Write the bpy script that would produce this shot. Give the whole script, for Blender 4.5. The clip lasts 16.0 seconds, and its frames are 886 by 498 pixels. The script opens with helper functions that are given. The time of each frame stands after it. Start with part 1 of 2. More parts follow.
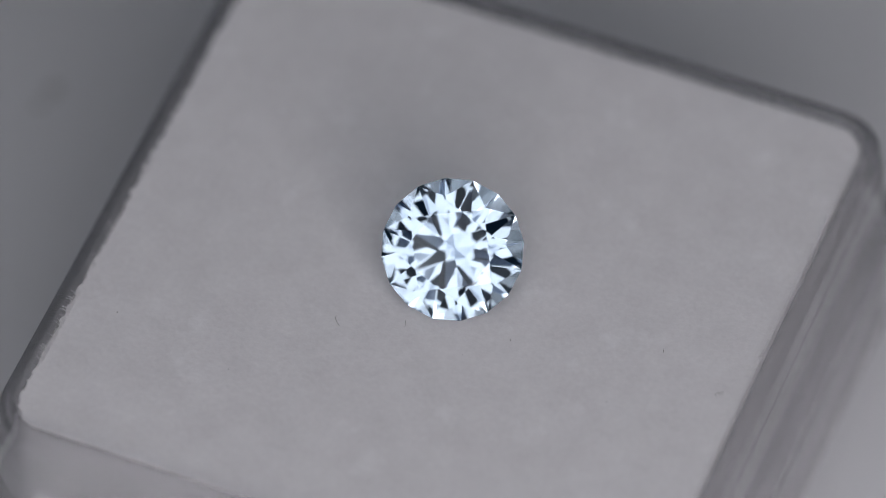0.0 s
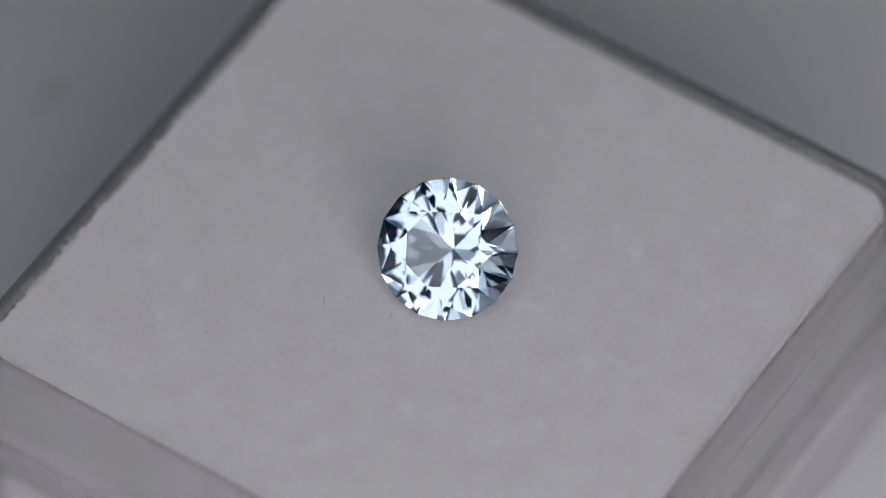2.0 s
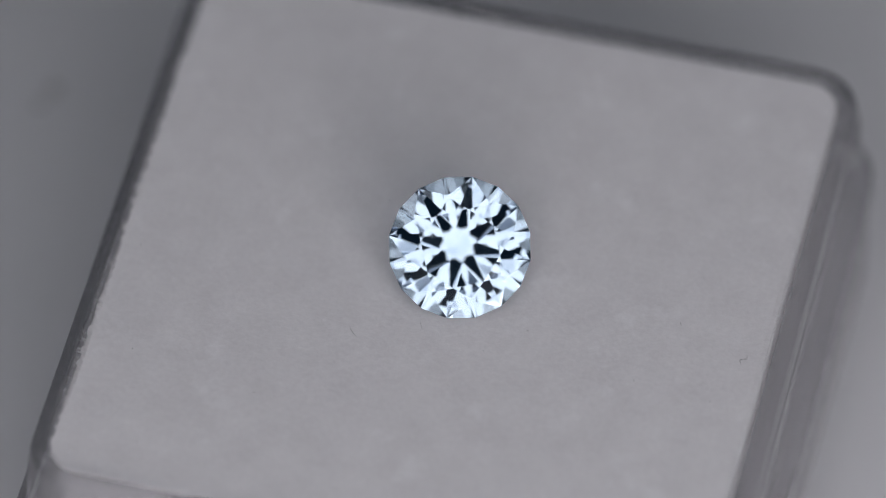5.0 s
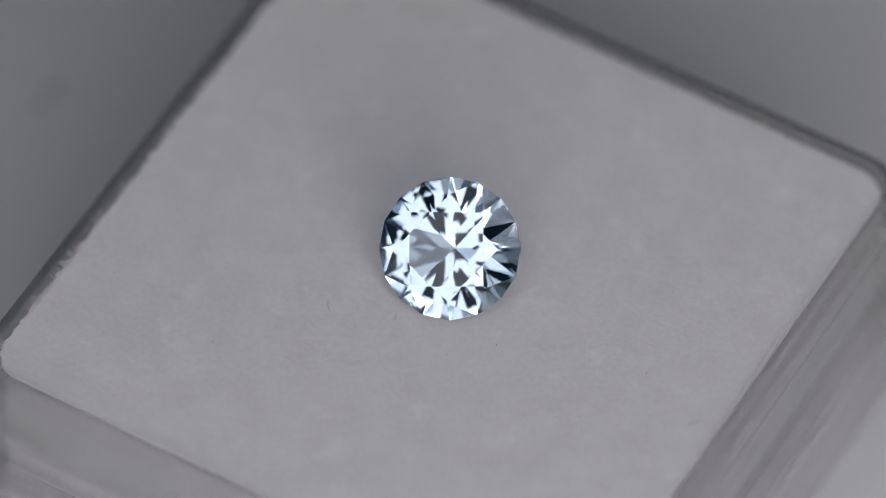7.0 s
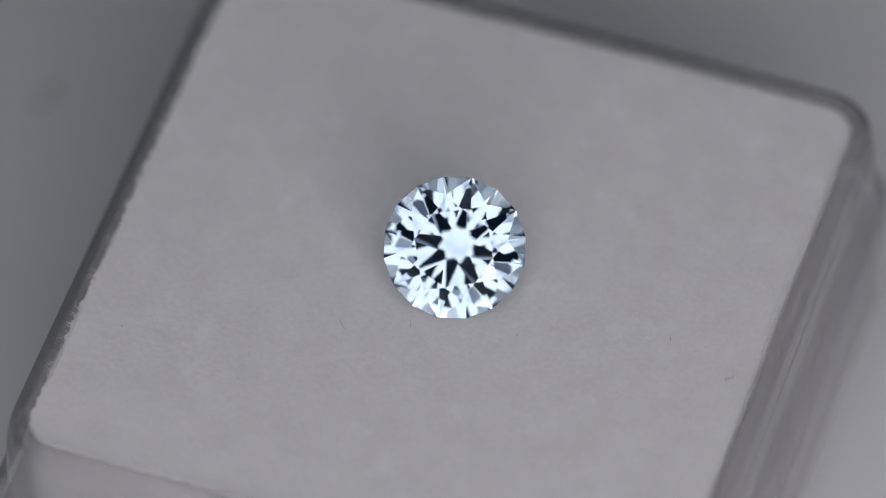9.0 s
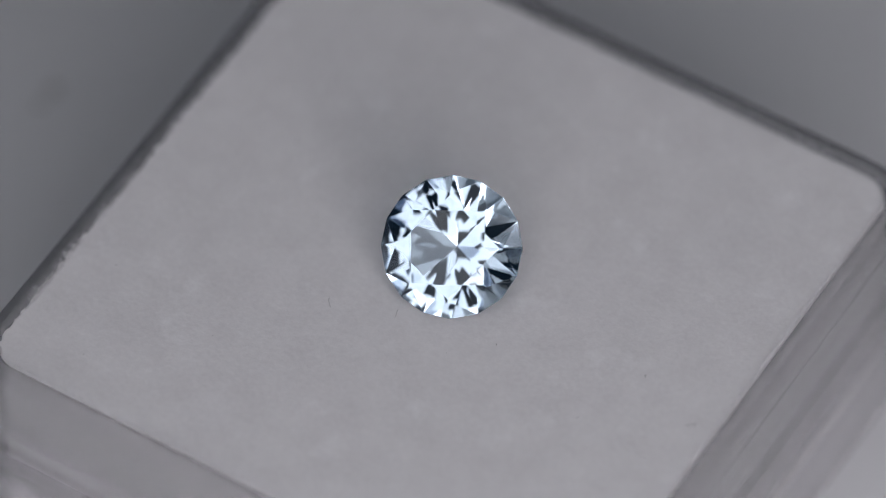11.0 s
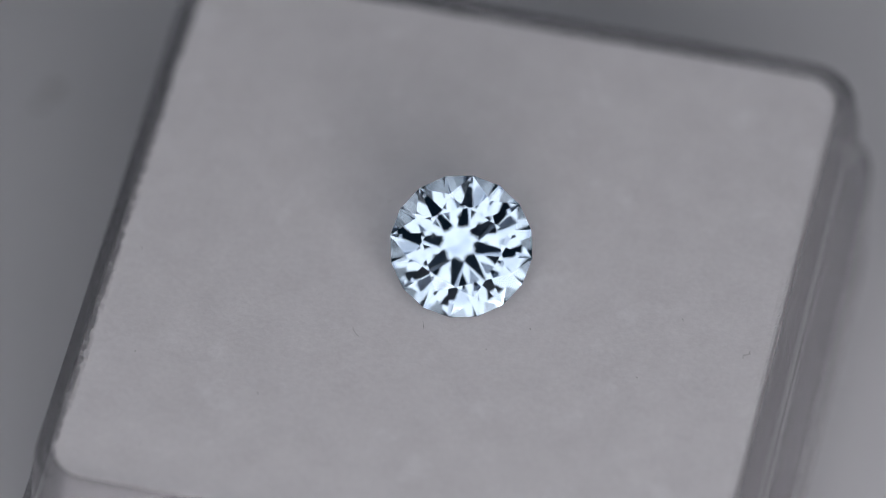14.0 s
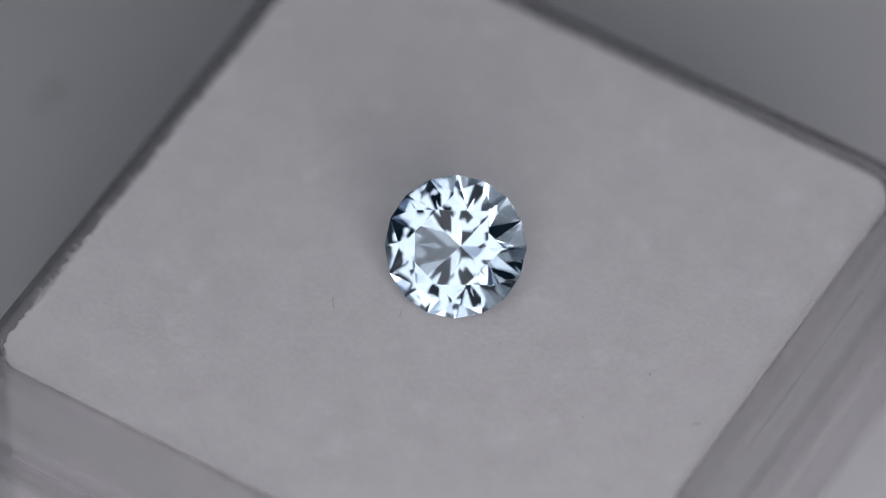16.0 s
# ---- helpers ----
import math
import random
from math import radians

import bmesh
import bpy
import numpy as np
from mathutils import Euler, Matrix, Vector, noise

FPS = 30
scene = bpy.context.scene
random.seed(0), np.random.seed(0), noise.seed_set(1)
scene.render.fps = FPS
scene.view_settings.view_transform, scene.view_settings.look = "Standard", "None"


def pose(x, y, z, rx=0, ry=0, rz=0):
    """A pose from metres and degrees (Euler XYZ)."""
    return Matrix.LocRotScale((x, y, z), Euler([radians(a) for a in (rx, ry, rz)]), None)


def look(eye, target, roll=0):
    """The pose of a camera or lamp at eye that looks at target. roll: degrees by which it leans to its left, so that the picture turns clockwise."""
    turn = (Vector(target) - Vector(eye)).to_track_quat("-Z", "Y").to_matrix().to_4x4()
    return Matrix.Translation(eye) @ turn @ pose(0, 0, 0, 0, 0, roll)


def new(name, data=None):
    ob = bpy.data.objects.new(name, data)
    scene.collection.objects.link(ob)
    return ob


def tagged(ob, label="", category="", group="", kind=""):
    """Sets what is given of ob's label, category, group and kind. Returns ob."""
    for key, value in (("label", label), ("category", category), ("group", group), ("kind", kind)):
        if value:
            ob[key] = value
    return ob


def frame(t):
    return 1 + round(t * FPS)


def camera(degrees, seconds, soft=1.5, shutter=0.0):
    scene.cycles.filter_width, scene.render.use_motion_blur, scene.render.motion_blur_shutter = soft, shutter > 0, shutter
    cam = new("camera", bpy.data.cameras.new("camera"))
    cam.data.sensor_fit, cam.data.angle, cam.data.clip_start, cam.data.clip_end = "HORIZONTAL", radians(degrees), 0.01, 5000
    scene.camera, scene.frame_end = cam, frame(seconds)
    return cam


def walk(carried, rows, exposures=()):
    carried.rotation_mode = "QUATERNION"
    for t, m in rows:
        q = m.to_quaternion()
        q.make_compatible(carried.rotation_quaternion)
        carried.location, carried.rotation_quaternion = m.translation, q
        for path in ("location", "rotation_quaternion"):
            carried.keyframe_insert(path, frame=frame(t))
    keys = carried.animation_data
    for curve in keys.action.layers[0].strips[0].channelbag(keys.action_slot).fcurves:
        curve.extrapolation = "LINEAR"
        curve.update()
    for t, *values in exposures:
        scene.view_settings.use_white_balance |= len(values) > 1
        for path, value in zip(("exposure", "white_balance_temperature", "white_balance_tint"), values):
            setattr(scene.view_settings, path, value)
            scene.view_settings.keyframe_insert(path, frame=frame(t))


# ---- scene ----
MM = 0.001
TOP = 11.8 * MM            # height of the foam's surface over the table
REACH = 331.4 * MM         # from the lens to the middle of the foam
LEAN_BACK = radians(37.9)  # the view's angle from the plumb line

# ---------------------------------------------------------------- camera
cam = camera(6.5, 16.0, soft=0.6)
EYE = (0.0, -REACH * math.sin(LEAN_BACK), TOP + REACH * math.cos(LEAN_BACK))
cam.data.dof.use_dof = True
cam.data.dof.focus_distance = REACH - 2.7 * MM
cam.data.dof.aperture_fstop = 17.5
walk(cam, [(0.0, look(EYE, (0, 0, TOP))), (16.0, look(EYE, (0, 0, TOP)))])

# the box is turned to and fro on the table: seconds, x and y in mm, degrees
TURNS = [
    (0.0, 0.00, -0.06, -22.1),
    (0.3, -0.05, -0.05, -17.7),
    (0.5, -0.09, -0.05, -13.2),
    (0.8, -0.01, 0.00, -13.9),
    (1.0, 0.05, 0.03, -16.9),
    (1.3, 0.13, 0.04, -21.6),
    (1.5, 0.18, 0.04, -25.7),
    (1.8, 0.14, 0.02, -31.9),
    (2.0, 0.12, -0.00, -33.4),
    (2.3, 0.08, 0.02, -30.5),
    (2.5, 0.06, 0.03, -26.1),
    (2.8, 0.03, 0.01, -21.3),
    (3.0, 0.01, -0.01, -17.3),
    (3.3, 0.03, -0.01, -18.4),
    (3.5, 0.04, -0.02, -22.6),
    (3.8, 0.10, -0.01, -26.7),
    (4.0, 0.13, -0.01, -25.4),
    (4.2, 0.13, -0.01, -21.8),
    (4.5, 0.12, -0.02, -17.2),
    (4.9, 0.08, -0.03, -14.2),
    (5.3, 0.06, -0.03, -13.4),
    (5.7, 0.08, -0.03, -14.6),
    (6.0, 0.12, -0.02, -17.3),
    (6.3, 0.13, -0.01, -21.7),
    (6.5, 0.13, -0.01, -25.4),
    (6.8, 0.14, 0.01, -29.4),
    (7.0, 0.14, 0.03, -30.4),
    (7.3, 0.05, -0.00, -23.8),
    (7.5, -0.01, -0.03, -21.8),
    (7.8, -0.11, -0.05, -17.6),
    (8.0, -0.17, -0.07, -12.8),
    (8.3, -0.18, -0.04, -9.1),
    (8.5, -0.19, -0.03, -9.8),
    (8.8, -0.09, 0.00, -16.0),
    (9.0, -0.01, 0.02, -18.7),
    (9.2, 0.01, 0.03, -21.2),
    (9.5, 0.06, 0.04, -24.3),
    (10.3, 0.14, 0.08, -27.0),
    (11.1, 0.26, 0.12, -31.9),
    (11.3, 0.28, 0.12, -31.0),
    (11.5, 0.30, 0.12, -27.9),
    (11.8, 0.22, 0.07, -22.9),
    (12.0, 0.16, 0.04, -19.2),
    (12.3, 0.06, -0.00, -13.9),
    (12.5, -0.00, -0.03, -9.9),
    (12.8, 0.02, -0.02, -7.9),
    (13.0, 0.03, -0.01, -10.3),
    (13.3, 0.15, 0.05, -15.7),
    (13.5, 0.23, 0.10, -19.5),
    (13.8, 0.15, 0.05, -17.4),
    (14.0, 0.11, 0.02, -13.0),
    (14.3, 0.02, -0.00, -8.8),
    (14.5, -0.03, -0.01, -5.0),
    (14.8, 0.08, 0.01, -10.9),
    (15.0, 0.15, 0.03, -13.7),
    (15.3, 0.23, 0.08, -19.1),
    (15.5, 0.28, 0.11, -22.6),
    (15.8, 0.35, 0.12, -26.6),
    (16.0, 0.40, 0.13, -31.4),
]


def box_pose(x, y, turn):
    return pose(x * MM, y * MM, TOP, 0, 0, turn)


def eased(rows, step=0.1):
    """The rows again at every step, on a smooth cubic curve through them, so that the turns swing round softly."""
    t = np.array([r[0] for r in rows])
    h, n = np.diff(t), len(t)
    a = np.eye(n)
    for i in range(1, n - 1):
        a[i, i - 1:i + 2] = h[i - 1], 2 * (h[i - 1] + h[i]), h[i]
    columns = []
    times = np.arange(0, round(t[-1] / step) + 1) * step
    k = np.clip(np.searchsorted(t, times + 1e-6) - 1, 0, n - 2)
    for c in (1, 2, 3):
        v = np.array([r[c] for r in rows])
        b = np.zeros(n)
        b[1:-1] = 6 * np.diff(np.diff(v) / h)
        bend = np.linalg.solve(a, b)
        p, q, w = t[k + 1] - times, times - t[k], h[k]
        columns.append((bend[k] * p ** 3 + bend[k + 1] * q ** 3) / (6 * w) + (v[k] / w - bend[k] * w / 6) * p + (v[k + 1] / w - bend[k + 1] * w / 6) * q)
    return [(float(m), *(float(c[i]) for c in columns)) for i, m in enumerate(times)]


# ---------------------------------------------------------------- light
world = bpy.data.worlds.new("room")
scene.world = world
world.use_nodes = True
world.node_tree.nodes["Background"].inputs["Color"].default_value = (0.3, 0.6, 1.0, 1)
world.node_tree.nodes["Background"].inputs["Strength"].default_value = 0.014


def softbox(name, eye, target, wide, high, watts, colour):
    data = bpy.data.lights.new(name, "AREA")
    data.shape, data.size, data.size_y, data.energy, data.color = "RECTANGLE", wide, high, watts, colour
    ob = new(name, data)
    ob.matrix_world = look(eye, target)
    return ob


def ring_light(distance, inner, outer, strength):
    """The ring light round the lens: a glowing diffuser in a dark ring-shaped housing."""
    glow = bpy.data.materials.new("ring_diffuser")
    glow.use_nodes = True
    bsdf = glow.node_tree.nodes["Principled BSDF"]
    bsdf.inputs["Base Color"].default_value = (0.8, 0.8, 0.8, 1)
    nodes, links = glow.node_tree.nodes, glow.node_tree.links
    radius = nodes.new("ShaderNodeVectorMath")
    radius.operation = "LENGTH"
    links.new(nodes.new("ShaderNodeTexCoord").outputs["Object"], radius.inputs[0])
    share = nodes.new("ShaderNodeMapRange")
    share.inputs["From Min"].default_value, share.inputs["From Max"].default_value = inner, outer
    links.new(radius.outputs["Value"], share.inputs["Value"])
    fade = nodes.new("ShaderNodeValToRGB")      # the tubes glow in the middle of the ring, and fade to its edges
    for el, (at, v) in zip([fade.color_ramp.elements[0], fade.color_ramp.elements.new(0.11), fade.color_ramp.elements.new(0.90), fade.color_ramp.elements.new(0.95), fade.color_ramp.elements[-1]],
                           ((0.0, 0.02), (0.035, 1.0), (0.92, 1.0), (0.965, 0.40), (0.995, 0.02))):
        el.position, el.color = at, (v, v, v, 1)
    links.new(share.outputs["Result"], fade.inputs["Fac"])
    power = nodes.new("ShaderNodeMath")
    power.operation = "MULTIPLY"
    spots = nodes.new("ShaderNodeTexNoise")     # uneven glow of the lamps behind the diffuser
    spots.inputs["Scale"].default_value, spots.inputs["Detail"].default_value = 38.0, 1.0
    uneven = nodes.new("ShaderNodeMapRange")
    uneven.inputs["From Min"].default_value, uneven.inputs["From Max"].default_value = 0.32, 0.68
    uneven.inputs["To Min"].default_value, uneven.inputs["To Max"].default_value = 0.72 * strength, 1.22 * strength
    links.new(spots.outputs["Fac"], uneven.inputs["Value"])
    links.new(uneven.outputs["Result"], power.inputs[1])
    links.new(fade.outputs["Color"], power.inputs[0])
    hue = nodes.new("ShaderNodeValToRGB")       # blue edges put into the glow stand in for the gem's dispersion fringes
    hue.color_ramp.elements[0].color, hue.color_ramp.elements[0].position = (0.16, 0.52, 1.30, 1), 0.15
    hue.color_ramp.elements[1].color, hue.color_ramp.elements[1].position = (1.0, 0.985, 1.03, 1), 0.95
    links.new(fade.outputs["Color"], hue.inputs["Fac"])
    links.new(hue.outputs["Color"], bsdf.inputs["Emission Color"])
    links.new(power.outputs["Value"], bsdf.inputs["Emission Strength"])
    dark = bpy.data.materials.new("black_housing")
    dark.use_nodes = True
    dark.node_tree.nodes["Principled BSDF"].inputs["Base Color"].default_value = (0.02, 0.02, 0.022, 1)
    ring = new("ring_light")
    tagged(ring, "round white ring light in a black housing above the box", "ring light")
    for name, mat, lo, hi, profile in (("diffuser", glow, inner, outer, (0.0, 0.002)), ("housing", dark, inner - 0.002, outer + 0.006, (0.0025, 0.02))):
        bm = bmesh.new()
        loops = []
        for r, z in ((lo, profile[0]), (hi, profile[0]), (hi, profile[1]), (lo, profile[1])):
            loops.append([bm.verts.new((r * math.cos(math.tau * i / 48), r * math.sin(math.tau * i / 48), z)) for i in range(48)])
        for p, q in zip(loops, loops[1:] + loops[:1]):
            for i in range(48):
                bm.faces.new((p[i], p[(i + 1) % 48], q[(i + 1) % 48], q[i]))
        bmesh.ops.recalc_face_normals(bm, faces=bm.faces)
        mesh = bpy.data.meshes.new(name)
        bm.to_mesh(mesh)
        bm.free()
        mesh.materials.append(mat)
        new(name, mesh).parent = ring
    middle = Vector((0, 0, TOP))
    bm = bmesh.new()
    base = middle + (Vector(EYE) - middle).normalized() * distance + Vector((0, -math.cos(LEAN_BACK), -math.sin(LEAN_BACK))) * (outer + 0.012)
    bmesh.ops.create_cone(bm, cap_ends=True, segments=24, radius1=0.006, radius2=0.006, depth=base.z, matrix=Matrix.Translation((base.x, base.y, base.z / 2)))
    bmesh.ops.create_cone(bm, cap_ends=True, segments=32, radius1=0.03, radius2=0.028, depth=0.01, matrix=Matrix.Translation((base.x, base.y, 0.005)))
    mesh = bpy.data.meshes.new("stand")
    bm.to_mesh(mesh)
    bm.free()
    mesh.materials.append(dark)
    stand = new("stand", mesh)
    stand.parent = ring
    ring.matrix_world = look(middle + (Vector(EYE) - middle).normalized() * distance, middle)
    stand.matrix_parent_inverse = ring.matrix_world.inverted()
    return ring


ring_light(0.15, 0.0220, 0.0805, 1.17)
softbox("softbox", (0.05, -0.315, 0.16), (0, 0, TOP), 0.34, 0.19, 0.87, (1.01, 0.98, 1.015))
# added fill with no known source: brightens the foam and the table's left side
softbox("overhead_fill", (-0.02, 0.10, 0.34), (0, 0, TOP), 0.20, 0.20, 0.06, (0.95, 0.975, 1.06))



# ---------------------------------------------------------------- materials
def material(name):
    m = bpy.data.materials.new(name)
    m.use_nodes = True
    return m, m.node_tree.nodes, m.node_tree.links, m.node_tree.nodes["Principled BSDF"]


def node(nodes, kind, **values):
    n = nodes.new(kind)
    for key, value in values.items():
        n.inputs[key.replace("_", " ")].default_value = value
    return n


def ramp(nodes, links, source, stops):
    r = nodes.new("ShaderNodeValToRGB")
    while len(r.color_ramp.elements) < len(stops):
        r.color_ramp.elements.new(0.5)
    for el, (at, c) in zip(r.color_ramp.elements, stops):
        el.position, el.color = at, (*c, 1)
    links.new(source, r.inputs["Fac"])
    return r.outputs["Color"]


def foam_material():
    m, nodes, links, bsdf = material("white_foam")
    place = nodes.new("ShaderNodeTexCoord").outputs["Object"]
    broad = node(nodes, "ShaderNodeTexNoise", Scale=520.0, Detail=6.0, Roughness=0.62)
    grain = node(nodes, "ShaderNodeTexNoise", Scale=3800.0, Detail=5.0, Roughness=0.65)
    for n in (broad, grain):
        links.new(place, n.inputs["Vector"])
    mix = node(nodes, "ShaderNodeMixRGB", Fac=0.45)
    links.new(broad.outputs["Fac"], mix.inputs["Color1"])
    links.new(grain.outputs["Fac"], mix.inputs["Color2"])
    smudge = node(nodes, "ShaderNodeTexNoise", Scale=330.0, Detail=4.0, Roughness=0.7)
    links.new(place, smudge.inputs["Vector"])
    felt = ramp(nodes, links, mix.outputs["Color"], [(0.32, (0.78, 0.76, 0.77)), (0.52, (0.845, 0.828, 0.838)), (0.70, (0.90, 0.884, 0.893))])
    pale = node(nodes, "ShaderNodeMixRGB", Color2=(0.95, 0.94, 0.955, 1))
    links.new(ramp(nodes, links, smudge.outputs["Fac"], [(0.57, (0.0, 0.0, 0.0)), (0.74, (0.7, 0.7, 0.7))]), pale.inputs["Fac"])
    links.new(felt, pale.inputs["Color1"])
    links.new(pale.outputs["Color"], bsdf.inputs["Base Color"])
    bump = node(nodes, "ShaderNodeBump", Strength=0.32, Distance=0.00006)
    links.new(grain.outputs["Fac"], bump.inputs["Height"])
    links.new(bump.outputs["Normal"], bsdf.inputs["Normal"])
    bsdf.inputs["Roughness"].default_value = 0.95
    bsdf.inputs["Specular IOR Level"].default_value = 0.2
    return m


def table_material():
    m, nodes, links, bsdf = material("grey_table")
    place = nodes.new("ShaderNodeTexCoord").outputs["Object"]
    broad = node(nodes, "ShaderNodeTexNoise", Scale=60.0, Detail=3.0)
    grain = node(nodes, "ShaderNodeTexNoise", Scale=2500.0, Detail=4.0)
    for n in (broad, grain):
        links.new(place, n.inputs["Vector"])
    mix = node(nodes, "ShaderNodeMixRGB", Fac=0.25)
    links.new(broad.outputs["Fac"], mix.inputs["Color1"])
    links.new(grain.outputs["Fac"], mix.inputs["Color2"])
    links.new(ramp(nodes, links, mix.outputs["Color"], [(0.3, (0.72, 0.72, 0.735)), (0.7, (0.77, 0.77, 0.785))]), bsdf.inputs["Base Color"])
    bsdf.inputs["Roughness"].default_value = 0.55
    return m


def plastic_material(name, clear, thin_share):
    m, nodes, links, bsdf = material(name)
    place = nodes.new("ShaderNodeTexCoord").outputs["Object"]
    scuff = node(nodes, "ShaderNodeTexNoise", Scale=900.0, Detail=5.0, Roughness=0.6)
    links.new(place, scuff.inputs["Vector"])
    rough = nodes.new("ShaderNodeMapRange")
    rough.inputs["From Min"].default_value, rough.inputs["From Max"].default_value = 0.35, 0.75
    rough.inputs["To Min"].default_value, rough.inputs["To Max"].default_value = 0.06, 0.20
    links.new(scuff.outputs["Fac"], rough.inputs["Value"])
    links.new(rough.outputs["Result"], bsdf.inputs["Roughness"])
    bsdf.inputs["Base Color"].default_value = (0.89, 0.885, 0.90, 1)
    bsdf.inputs["IOR"].default_value = 1.49
    bsdf.inputs["Transmission Weight"].default_value = clear     # slightly milky, scuffed plastic
    thin = node(nodes, "ShaderNodeBsdfTransparent", Color=(0.97, 0.965, 0.97, 1))
    both = node(nodes, "ShaderNodeMixShader", Fac=thin_share)
    links.new(bsdf.outputs[0], both.inputs[1])
    links.new(thin.outputs[0], both.inputs[2])
    links.new(both.outputs[0], nodes["Material Output"].inputs["Surface"])
    return m


def gem_material(index=1.63):
    m, nodes, links, bsdf = material("pale_blue_crystal")
    nodes.remove(bsdf)
    glass = node(nodes, "ShaderNodeBsdfGlass", Color=(0.91, 0.96, 1.0, 1), Roughness=0.0, IOR=index)
    links.new(glass.outputs[0], nodes["Material Output"].inputs["Surface"])
    return m


def plain_material(name, colour, roughness):
    m, nodes, links, bsdf = material(name)
    grain = node(nodes, "ShaderNodeTexNoise", Scale=4000.0, Detail=3.0)
    dark = tuple(0.75 * c for c in colour)
    links.new(ramp(nodes, links, grain.outputs["Fac"], [(0.35, dark), (0.65, colour)]), bsdf.inputs["Base Color"])
    bsdf.inputs["Roughness"].default_value = roughness
    return m


FOAM, TABLE, GEM = foam_material(), table_material(), gem_material()
PLASTIC, BASE = plastic_material("clear_plastic", 0.91, 0.32), plastic_material("milky_base_plastic", 0.40, 0.60)
LINT = plain_material("dark_lint", (0.20, 0.185, 0.18), 0.8)
SPOT = plain_material("camera_dust", (0.30, 0.28, 0.25), 0.7)
FUZZ = plain_material("white_fuzz", (0.86, 0.85, 0.865), 0.9)


# ---------------------------------------------------------------- building
def part(name, bm, mat, parent=None, label="", smooth=False):
    mesh = bpy.data.meshes.new(name)
    bm.normal_update()
    bm.to_mesh(mesh)
    bm.free()
    mesh.materials.append(mat)
    if smooth:
        mesh.shade_smooth()
        mesh.set_sharp_from_angle(angle=radians(38))
    ob = new(name, mesh)
    ob.parent = parent
    return tagged(ob, label=label)


def thread(bm, points, thick):
    """Adds a thin bent fibre through points in mm."""
    pts = [Vector(p) * MM for p in points]
    loops = []
    for i, p in enumerate(pts):
        way = (pts[min(i + 1, len(pts) - 1)] - pts[max(i - 1, 0)]).normalized()
        side = way.cross(Vector((0, 0, 1))).normalized()
        up = side.cross(way)
        r = thick * MM * (0.5 if i in (0, len(pts) - 1) else 1.0)
        loops.append([bm.verts.new(p + r * (math.cos(a) * side + math.sin(a) * up)) for a in (0, 2.1, 4.2)])
    for a, b in zip(loops, loops[1:]):
        for i in range(3):
            bm.faces.new((a[i], b[i], b[(i + 1) % 3], a[(i + 1) % 3]))
    bm.faces.new(loops[0]), bm.faces.new(loops[-1][::-1])


MID, HALF, CORNER = (0.56, -1.03), 14.10, 1.5   # the foam's middle, half width and corner radius, mm
BACK = 0.22                                     # the far side lies this much nearer, mm


def outline(offset, steps=10):
    """A rounded square, offset mm outside the foam's edge, as points in mm."""
    r, straight = max(CORNER + offset, 0.01), HALF - CORNER
    points = []
    deep = (straight - BACK, straight - BACK, straight, straight)
    for k, (sx, sy) in enumerate(((1, 1), (-1, 1), (-1, -1), (1, -1))):
        for i in range(steps + 1):
            a = radians(90 * k + 90 * i / steps)
            points.append((MID[0] + sx * straight + r * math.cos(a), MID[1] + sy * deep[k] + r * math.sin(a)))
    return points


def edge_points(offset, fine=0.12):
    """The outline again, with its straight sides cut into short steps of about fine mm."""
    corners, points = outline(offset), []
    n_side = round(2 * (HALF - CORNER) / fine)
    for (ax, ay), (bx, by) in zip(corners, corners[1:] + corners[:1]):
        n = n_side if math.hypot(bx - ax, by - ay) > 2.0 else 1
        points += [(ax + (bx - ax) * i / n, ay + (by - ay) * i / n) for i in range(n)]
    return points


def lathe(profile, closed=True):
    """A ring swept round the box: profile of (offset, z) in mm."""
    bm = bmesh.new()
    loops = [[bm.verts.new((x * MM, y * MM, z * MM)) for x, y in outline(o)] for o, z in profile]
    n = len(loops[0])
    for a, b in zip(loops, loops[1:] + (loops[:1] if closed else [])):
        for i in range(n):
            bm.faces.new((a[i], a[(i + 1) % n], b[(i + 1) % n], b[i]))
    if not closed:
        bm.faces.new(loops[0]), bm.faces.new(loops[-1])
    bmesh.ops.recalc_face_normals(bm, faces=bm.faces)
    return bm


def build_table():
    bm = bmesh.new()
    bmesh.ops.create_grid(bm, x_segments=8, y_segments=8, size=1.5)
    for f in list(bm.faces):
        if f.normal.z < 0:
            f.normal_flip()
    table = part("ground", bm, TABLE)
    return tagged(table, "smooth matte grey table top under the box", "table top", kind="structure")


def build_box():
    box = new("gem_box")
    tagged(box, "clear rounded plastic gem box with a milky base", "box")
    part("upper_wall", lathe([(0.06, -5.85), (0.06, 0.10), (0.13, 0.22), (0.24, 0.26), (0.38, 0.21), (0.46, 0.08), (0.52, -0.06), (0.62, -0.10), (0.80, -0.18), (0.88, -0.5), (0.93, -1.2), (0.99, -1.26), (1.16, -4.6), (1.54, -4.66), (1.70, -4.8), (1.70, -5.7), (1.62, -5.85)]), PLASTIC, box, "clear upper wall with a rounded rim", True)
    part("lower_wall", lathe([(0.06, -5.87), (1.28, -5.87), (1.30, -6.5), (1.42, -6.7), (1.58, -6.8), (1.60, -10.9), (1.50, -11.3), (1.2, -11.45), (1.1, -11.78), (0.06, -11.78)]), BASE, box, "pale milky base of the box", True)
    return box


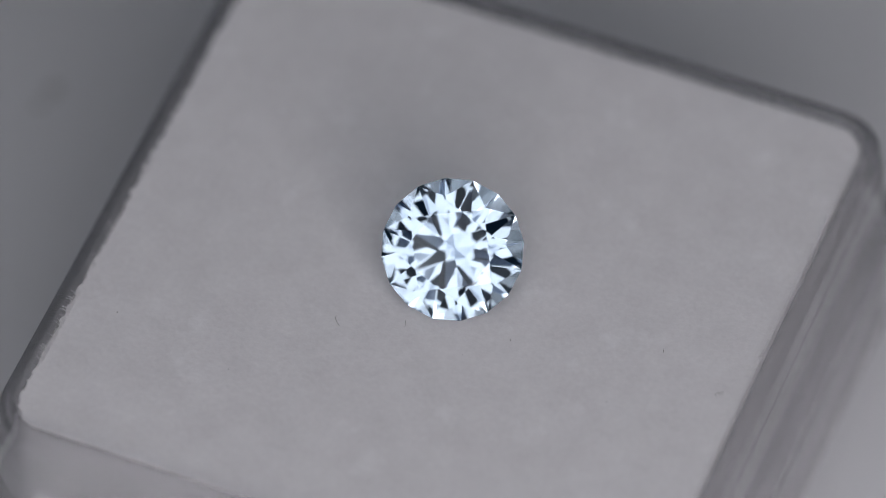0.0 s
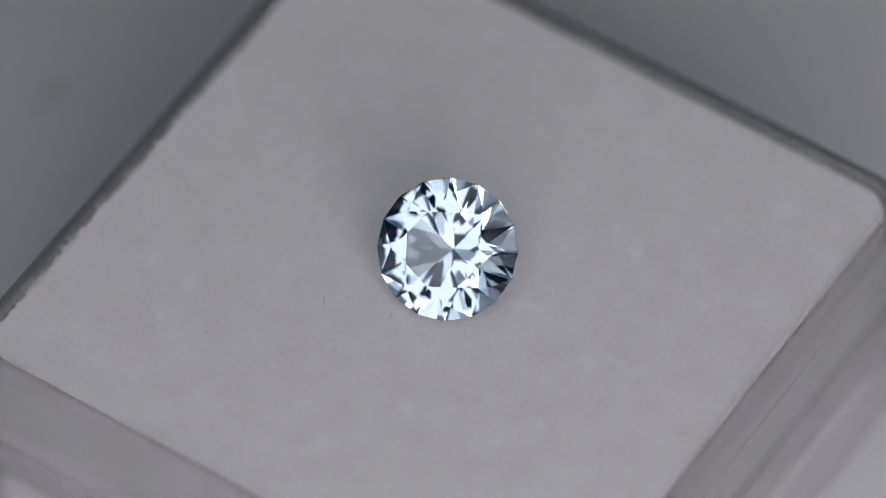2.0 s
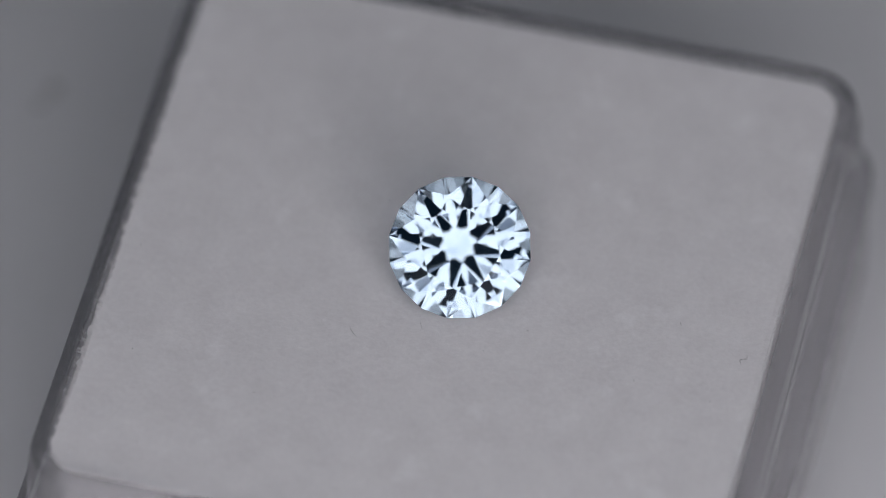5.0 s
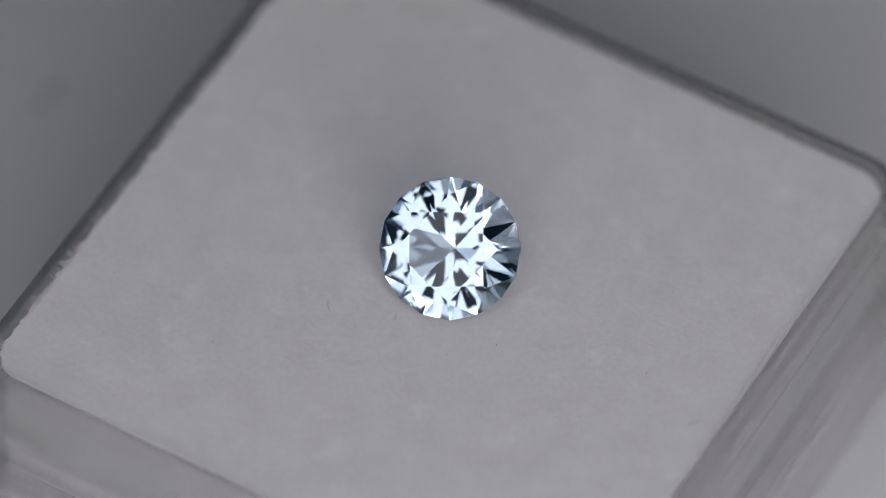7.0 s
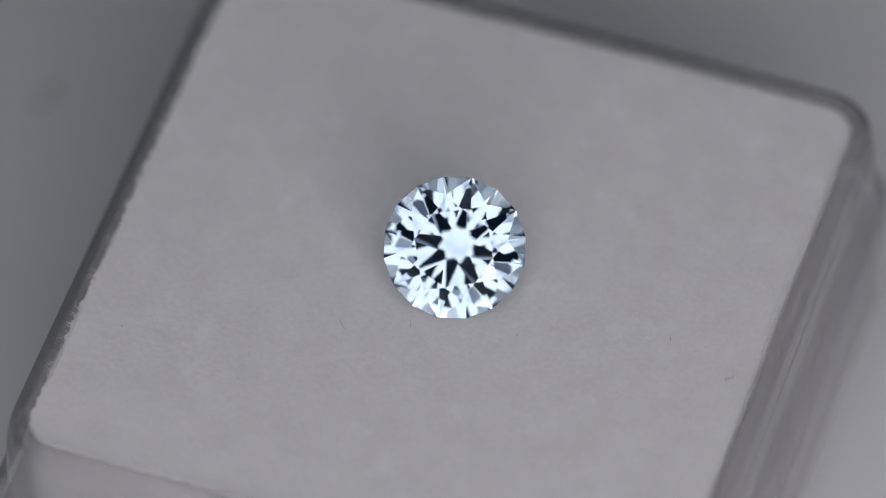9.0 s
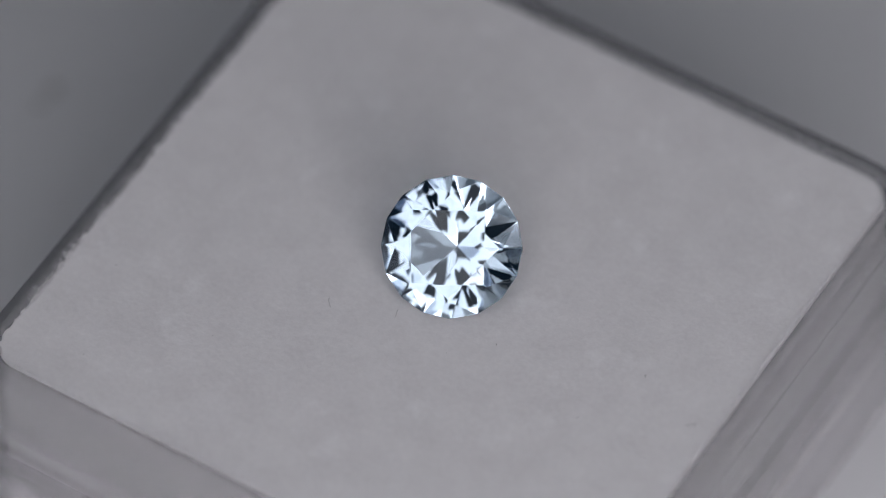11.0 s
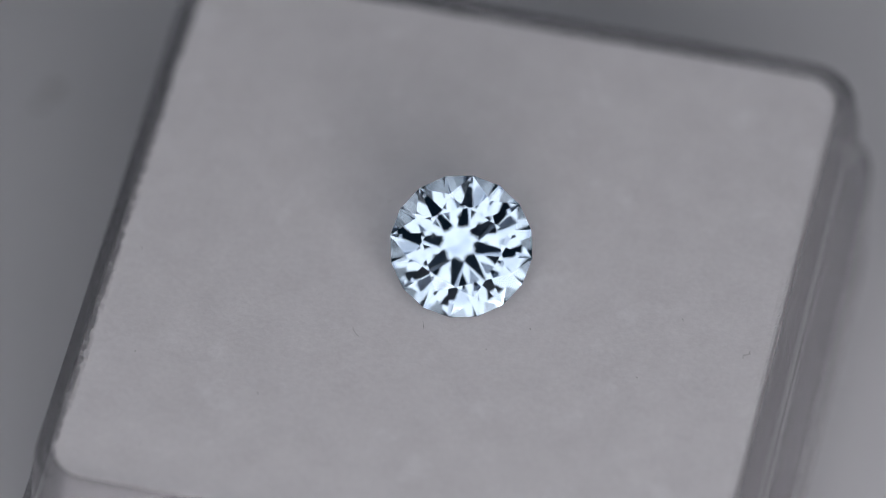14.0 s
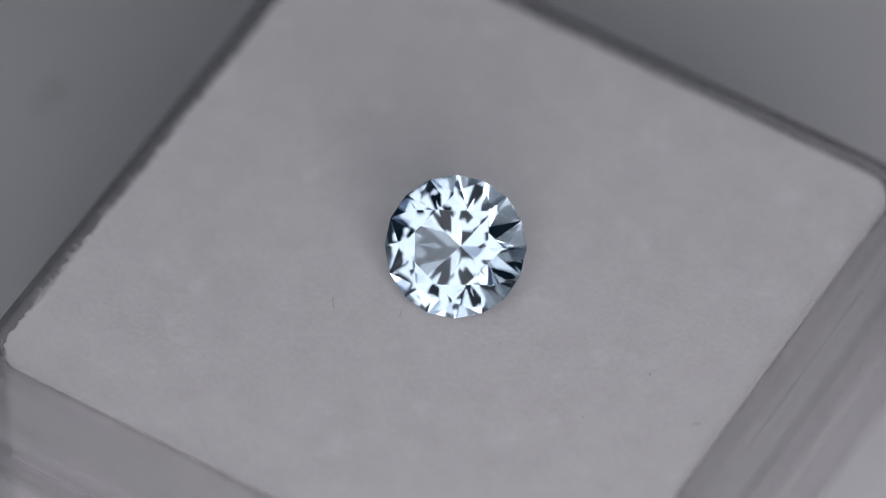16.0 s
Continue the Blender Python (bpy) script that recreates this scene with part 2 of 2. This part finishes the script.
def build_foam():
    # the soft edge rolls down towards the wall, unevenly, and tighter along one side
    profile = [(-0.02, -11.75), (-0.02, -2.2), (-0.025, -0.45), (-0.05, -0.20), (-0.10, -0.08), (-0.20, -0.025), (-0.40, 0.0)]
    bm = bmesh.new()
    loops = []
    for o, z in profile:
        ring = []
        for (x, y), (fx, fy) in zip(edge_points(o), edge_points(0.0)):
            tight = min(1.0, max(0.0, (fx - MID[0] + HALF) / 2.5))
            tight = 0.35 + 0.65 * tight * tight * (3 - 2 * tight)
            ragged = 0.24 * (1.0 - tight) * (noise.noise((2.6 * fx, 2.6 * fy, 3.3)) + noise.noise((0.5, 6.5 * fy, 8.1)))
            x, y = fx + (x - fx) * tight + (ragged if z > -0.4 else 0.0), fy + (y - fy) * tight
            sag = 1.0 + 0.35 * noise.noise((0.9 * x, 0.9 * y, 1.7)) + 0.25 * noise.noise((3.1 * x, 3.1 * y, 5.2))
            ring.append(bm.verts.new((x * MM, y * MM, (z * sag * tight if z > -2.0 else z) * MM)))
        loops.append(ring)
    n = len(loops[0])
    for a, b in zip(loops, loops[1:]):
        for i in range(n):
            bm.faces.new((a[i], a[(i + 1) % n], b[(i + 1) % n], b[i]))
    bm.faces.new(loops[0]), bm.faces.new(loops[-1])
    bmesh.ops.recalc_face_normals(bm, faces=bm.faces)
    pad = part("foam_pad", bm, FOAM)
    tagged(pad, "white felted foam pad filling the clear box", "foam pad")
    rng = random.Random(4)
    fuzz = []
    for i in range(640):                      # loose fibres over the edges, thickest on one side
        side = rng.choice((0, 0, 0, 1, 2, 3))
        u = rng.uniform(-0.93, 0.93) * HALF
        if side == 0:
            u = rng.choice((-10.5, -9.6, -8.2, -7.4, -5.0, -3.1, 0.5, 4.0)) + rng.gauss(0.0, 0.45)
            if abs(u) > 0.92 * HALF:
                continue
        swing = rng.uniform(-0.1, 0.1)
        steps = ((-0.22, 0.02, 0.0), (rng.uniform(-0.12, -0.04), rng.uniform(0.06, 0.2), 0.4), (rng.uniform(-0.08, -0.02), rng.uniform(0.08, 0.3), 1.0))
        if side == 0 and rng.random() < 0.15:   # some hang over the rim
            steps = ((-0.20, 0.0, 0.0), (0.0, 0.24, 0.3), (rng.uniform(0.04, 0.22), rng.uniform(0.27, 0.32), 1.0))
        strand_points = []
        for out, z, k in steps:
            v = u + swing * k
            x, y = ((-HALF - out, v), (HALF + out, v), (v, HALF - BACK + out), (v, -HALF - out))[side]
            strand_points.append((MID[0] + x, MID[1] + y, z))
        fuzz.append(strand_points)
    bm = bmesh.new()
    for pts in fuzz:
        thread(bm, pts, 0.010)
    tagged(part("edge_fuzz", bm, FUZZ, pad, "loose white fibres along the edge"), kind="stuff")
    return pad


# ---------------------------------------------------------------- the gem
GEM_AT = (0.99, -1.36, 2.14)
GEM_TURN, GEM_TILT, GEM_SPIN = 15.6, 40.5, 11.2


def cut(bm, angle, azimuth, through_point):
    a, z = radians(angle), radians(azimuth)
    no = Vector((math.sin(a) * math.cos(z), math.sin(a) * math.sin(z), math.cos(a)))
    got = bmesh.ops.bisect_plane(bm, geom=bm.verts[:] + bm.edges[:] + bm.faces[:], dist=1e-6, plane_co=through_point, plane_no=no, clear_outer=True)
    edges = [e for e in got["geom_cut"] if isinstance(e, bmesh.types.BMEdge)]
    if len(edges) > 2:
        bmesh.ops.contextual_create(bm, geom=edges)


def build_gem(g=0.03, rt=0.56, main=35.0, star=19.9, half=41.4, pav=41.1, low=42.4):
    """A round brilliant of radius 1, cut facet by facet, then brought to 3 mm."""
    bm = bmesh.new()
    bmesh.ops.create_cube(bm, size=4)
    top = g + (1 - rt) * math.tan(radians(main))
    rim = math.cos(radians(11.25))

    def at(r, azimuth, z):
        return Vector((r * math.cos(radians(azimuth)), r * math.sin(radians(azimuth)), z))
    for k in range(16):
        cut(bm, 90, 11.25 + 22.5 * k, at(rim, 11.25 + 22.5 * k, 0))
    for k in range(8):
        cut(bm, main, 22.5 + 45 * k, at(1, 22.5 + 45 * k, g))
        cut(bm, 180 - pav, 22.5 + 45 * k, at(1, 22.5 + 45 * k, -g))
    for k in range(16):
        cut(bm, half, 11.25 + 22.5 * k, at(rim, 11.25 + 22.5 * k, g))
        cut(bm, 180 - low, 11.25 + 22.5 * k, at(rim, 11.25 + 22.5 * k, -g))
    for k in range(8):
        cut(bm, star, 45 * k, at(rt * math.cos(radians(22.5)), 45 * k, top))
    cut(bm, 0, 0, Vector((0, 0, top)))
    bmesh.ops.scale(bm, vec=(3.03 * MM,) * 3, verts=bm.verts)
    bmesh.ops.recalc_face_normals(bm, faces=bm.faces)
    gem = new("gemstone")
    tagged(gem, "pale blue round brilliant gemstone lying tilted on white foam", "gemstone")
    bm.normal_update()
    for name, low_z, high_z in (("table_facet", 0.99, 1.1), ("crown", 0.1, 0.99), ("girdle", -0.1, 0.1), ("pavilion", -1.1, -0.1)):
        piece = bm.copy()
        bmesh.ops.delete(piece, geom=[f for f in piece.faces if not low_z < f.normal.z <= high_z], context="FACES")
        part(name, piece, GEM, gem)
    bm.free()
    return gem


# ---------------------------------------------------------------- lint
def strand(name, points, thick, mat, label):
    bm = bmesh.new()
    thread(bm, points, 0.7 * thick if name == "lint_speck" else thick)
    return tagged(part(name, bm, mat), label, "lint", group="lint on the foam")


def build_lint():
    made = []
    for name, pts, thick, label in (
        ("lint_fibre", [(-2.85, -4.95, 0.03), (-2.82, -5.12, 0.05), (-2.68, -5.28, 0.05), (-2.5, -5.42, 0.03)], 0.009, "thin dark bent fibre on the foam"),
        ("lint_fibre", [(-0.05, -4.0, 0.03), (-0.02, -4.13, 0.06), (0.04, -4.28, 0.05), (0.05, -4.42, 0.03)], 0.009, "short dark fibre beside the gemstone"),
        ("lint_fibre", [(13.55, -2.93, 0.03), (13.47, -2.88, 0.05), (13.46, -2.78, 0.06), (13.56, -2.73, 0.05), (13.65, -2.68, 0.05), (13.74, -2.67, 0.05), (13.71, -2.59, 0.05), (13.68, -2.48, 0.03)], 0.010, "curled dark fibre near the foam edge"),
        ("lint_fibre", [(10.58, -1.42, 0.03), (10.62, -1.5, 0.05), (10.66, -1.6, 0.03)], 0.012, "tiny dark fibre on the foam"),
        ("lint_speck", [(4.42, -3.36, 0.02), (4.45, -3.4, 0.03), (4.47, -3.42, 0.02)], 0.025, "tiny dark speck on the foam"),
        ("lint_speck", [(-12.6, -2.83, 0.02), (-12.6, -2.87, 0.03), (-12.58, -2.9, 0.02)], 0.03, "tiny dark speck on the foam"),
        ("lint_speck", [(-11.49, -8.23, 0.02), (-11.49, -8.27, 0.03), (-11.47, -8.3, 0.02)], 0.03, "tiny dark speck on the foam"),
        ("lint_speck", [(9.34, -4.86, 0.02), (9.36, -4.89, 0.03), (9.38, -4.92, 0.02)], 0.030, "tiny dark speck on the foam"),
        ("lint_speck", [(12.69, -5.13, 0.02), (12.71, -5.16, 0.03), (12.73, -5.19, 0.02)], 0.020, "tiny dark speck on the foam"),
        ("lint_speck", [(2.86, -4.84, 0.02), (2.88, -4.87, 0.03), (2.90, -4.90, 0.02)], 0.018, "tiny dark speck on the foam"),
        ("lint_speck", [(-5.97, -9.24, 0.02), (-5.95, -9.27, 0.03), (-5.93, -9.30, 0.02)], 0.022, "tiny dark speck on the foam"),
        ("lint_speck", [(-10.06, -12.94, 0.02), (-10.04, -12.97, 0.03), (-10.02, -13.00, 0.02)], 0.018, "tiny dark speck on the foam"),
        ("lint_speck", [(-2.90, 1.99, 0.02), (-2.88, 1.96, 0.03), (-2.86, 1.93, 0.02)], 0.020, "tiny dark speck on the foam"),
        ("lint_speck", [(-7.89, 7.68, 0.02), (-7.87, 7.65, 0.03), (-7.85, 7.62, 0.02)], 0.030, "tiny dark speck on the foam"),
    ):
        made.append(strand(name, pts, thick, LINT, label))
    return made


def build_spot(x, y, inner, outer):
    """Stands in for dust in the camera, laid on the table: a dark dot in a faint ring."""
    bm = bmesh.new()
    for lo, hi in ((0.0, inner * 0.35), (inner, outer)):
        loops = []
        for r, z in ((lo, 0.0), (lo, 0.012), (hi, 0.012), (hi, 0.0)):
            loops.append([bm.verts.new((r * MM * math.cos(math.tau * i / 24), r * MM * math.sin(math.tau * i / 24), z * MM)) for i in range(24)])
        for p, q in zip(loops, loops[1:]):
            for i in range(24):
                bm.faces.new((p[i], q[i], q[(i + 1) % 24], p[(i + 1) % 24]))
    bmesh.ops.remove_doubles(bm, verts=bm.verts, dist=1e-8)
    ob = part("camera_dust_mark", bm, SPOT)
    ob.location = (x * MM, y * MM, 0.0)
    return tagged(ob, "small dark mark on the grey table standing in for camera dust", "stain", group="spots on the table")


build_table()
build_spot(-17.54, 18.32, 0.22, 0.34)
build_spot(-18.17, 17.40, 0.10, 0.20)
BOX = build_box()
PAD = build_foam()
STONE = build_gem()
BITS = build_lint()


def motions():
    SWING = eased(TURNS)
    for ob in (BOX, PAD, *BITS):
        walk(ob, [(t, box_pose(x, y, turn)) for t, x, y, turn in SWING])
    seat = pose(*(c * MM for c in GEM_AT), 0, 0, GEM_TURN) @ pose(0, 0, 0, GEM_TILT) @ pose(0, 0, 0, 0, 0, GEM_SPIN)
    walk(STONE, [(t, box_pose(x, y, turn) @ seat) for t, x, y, turn in SWING])


motions()
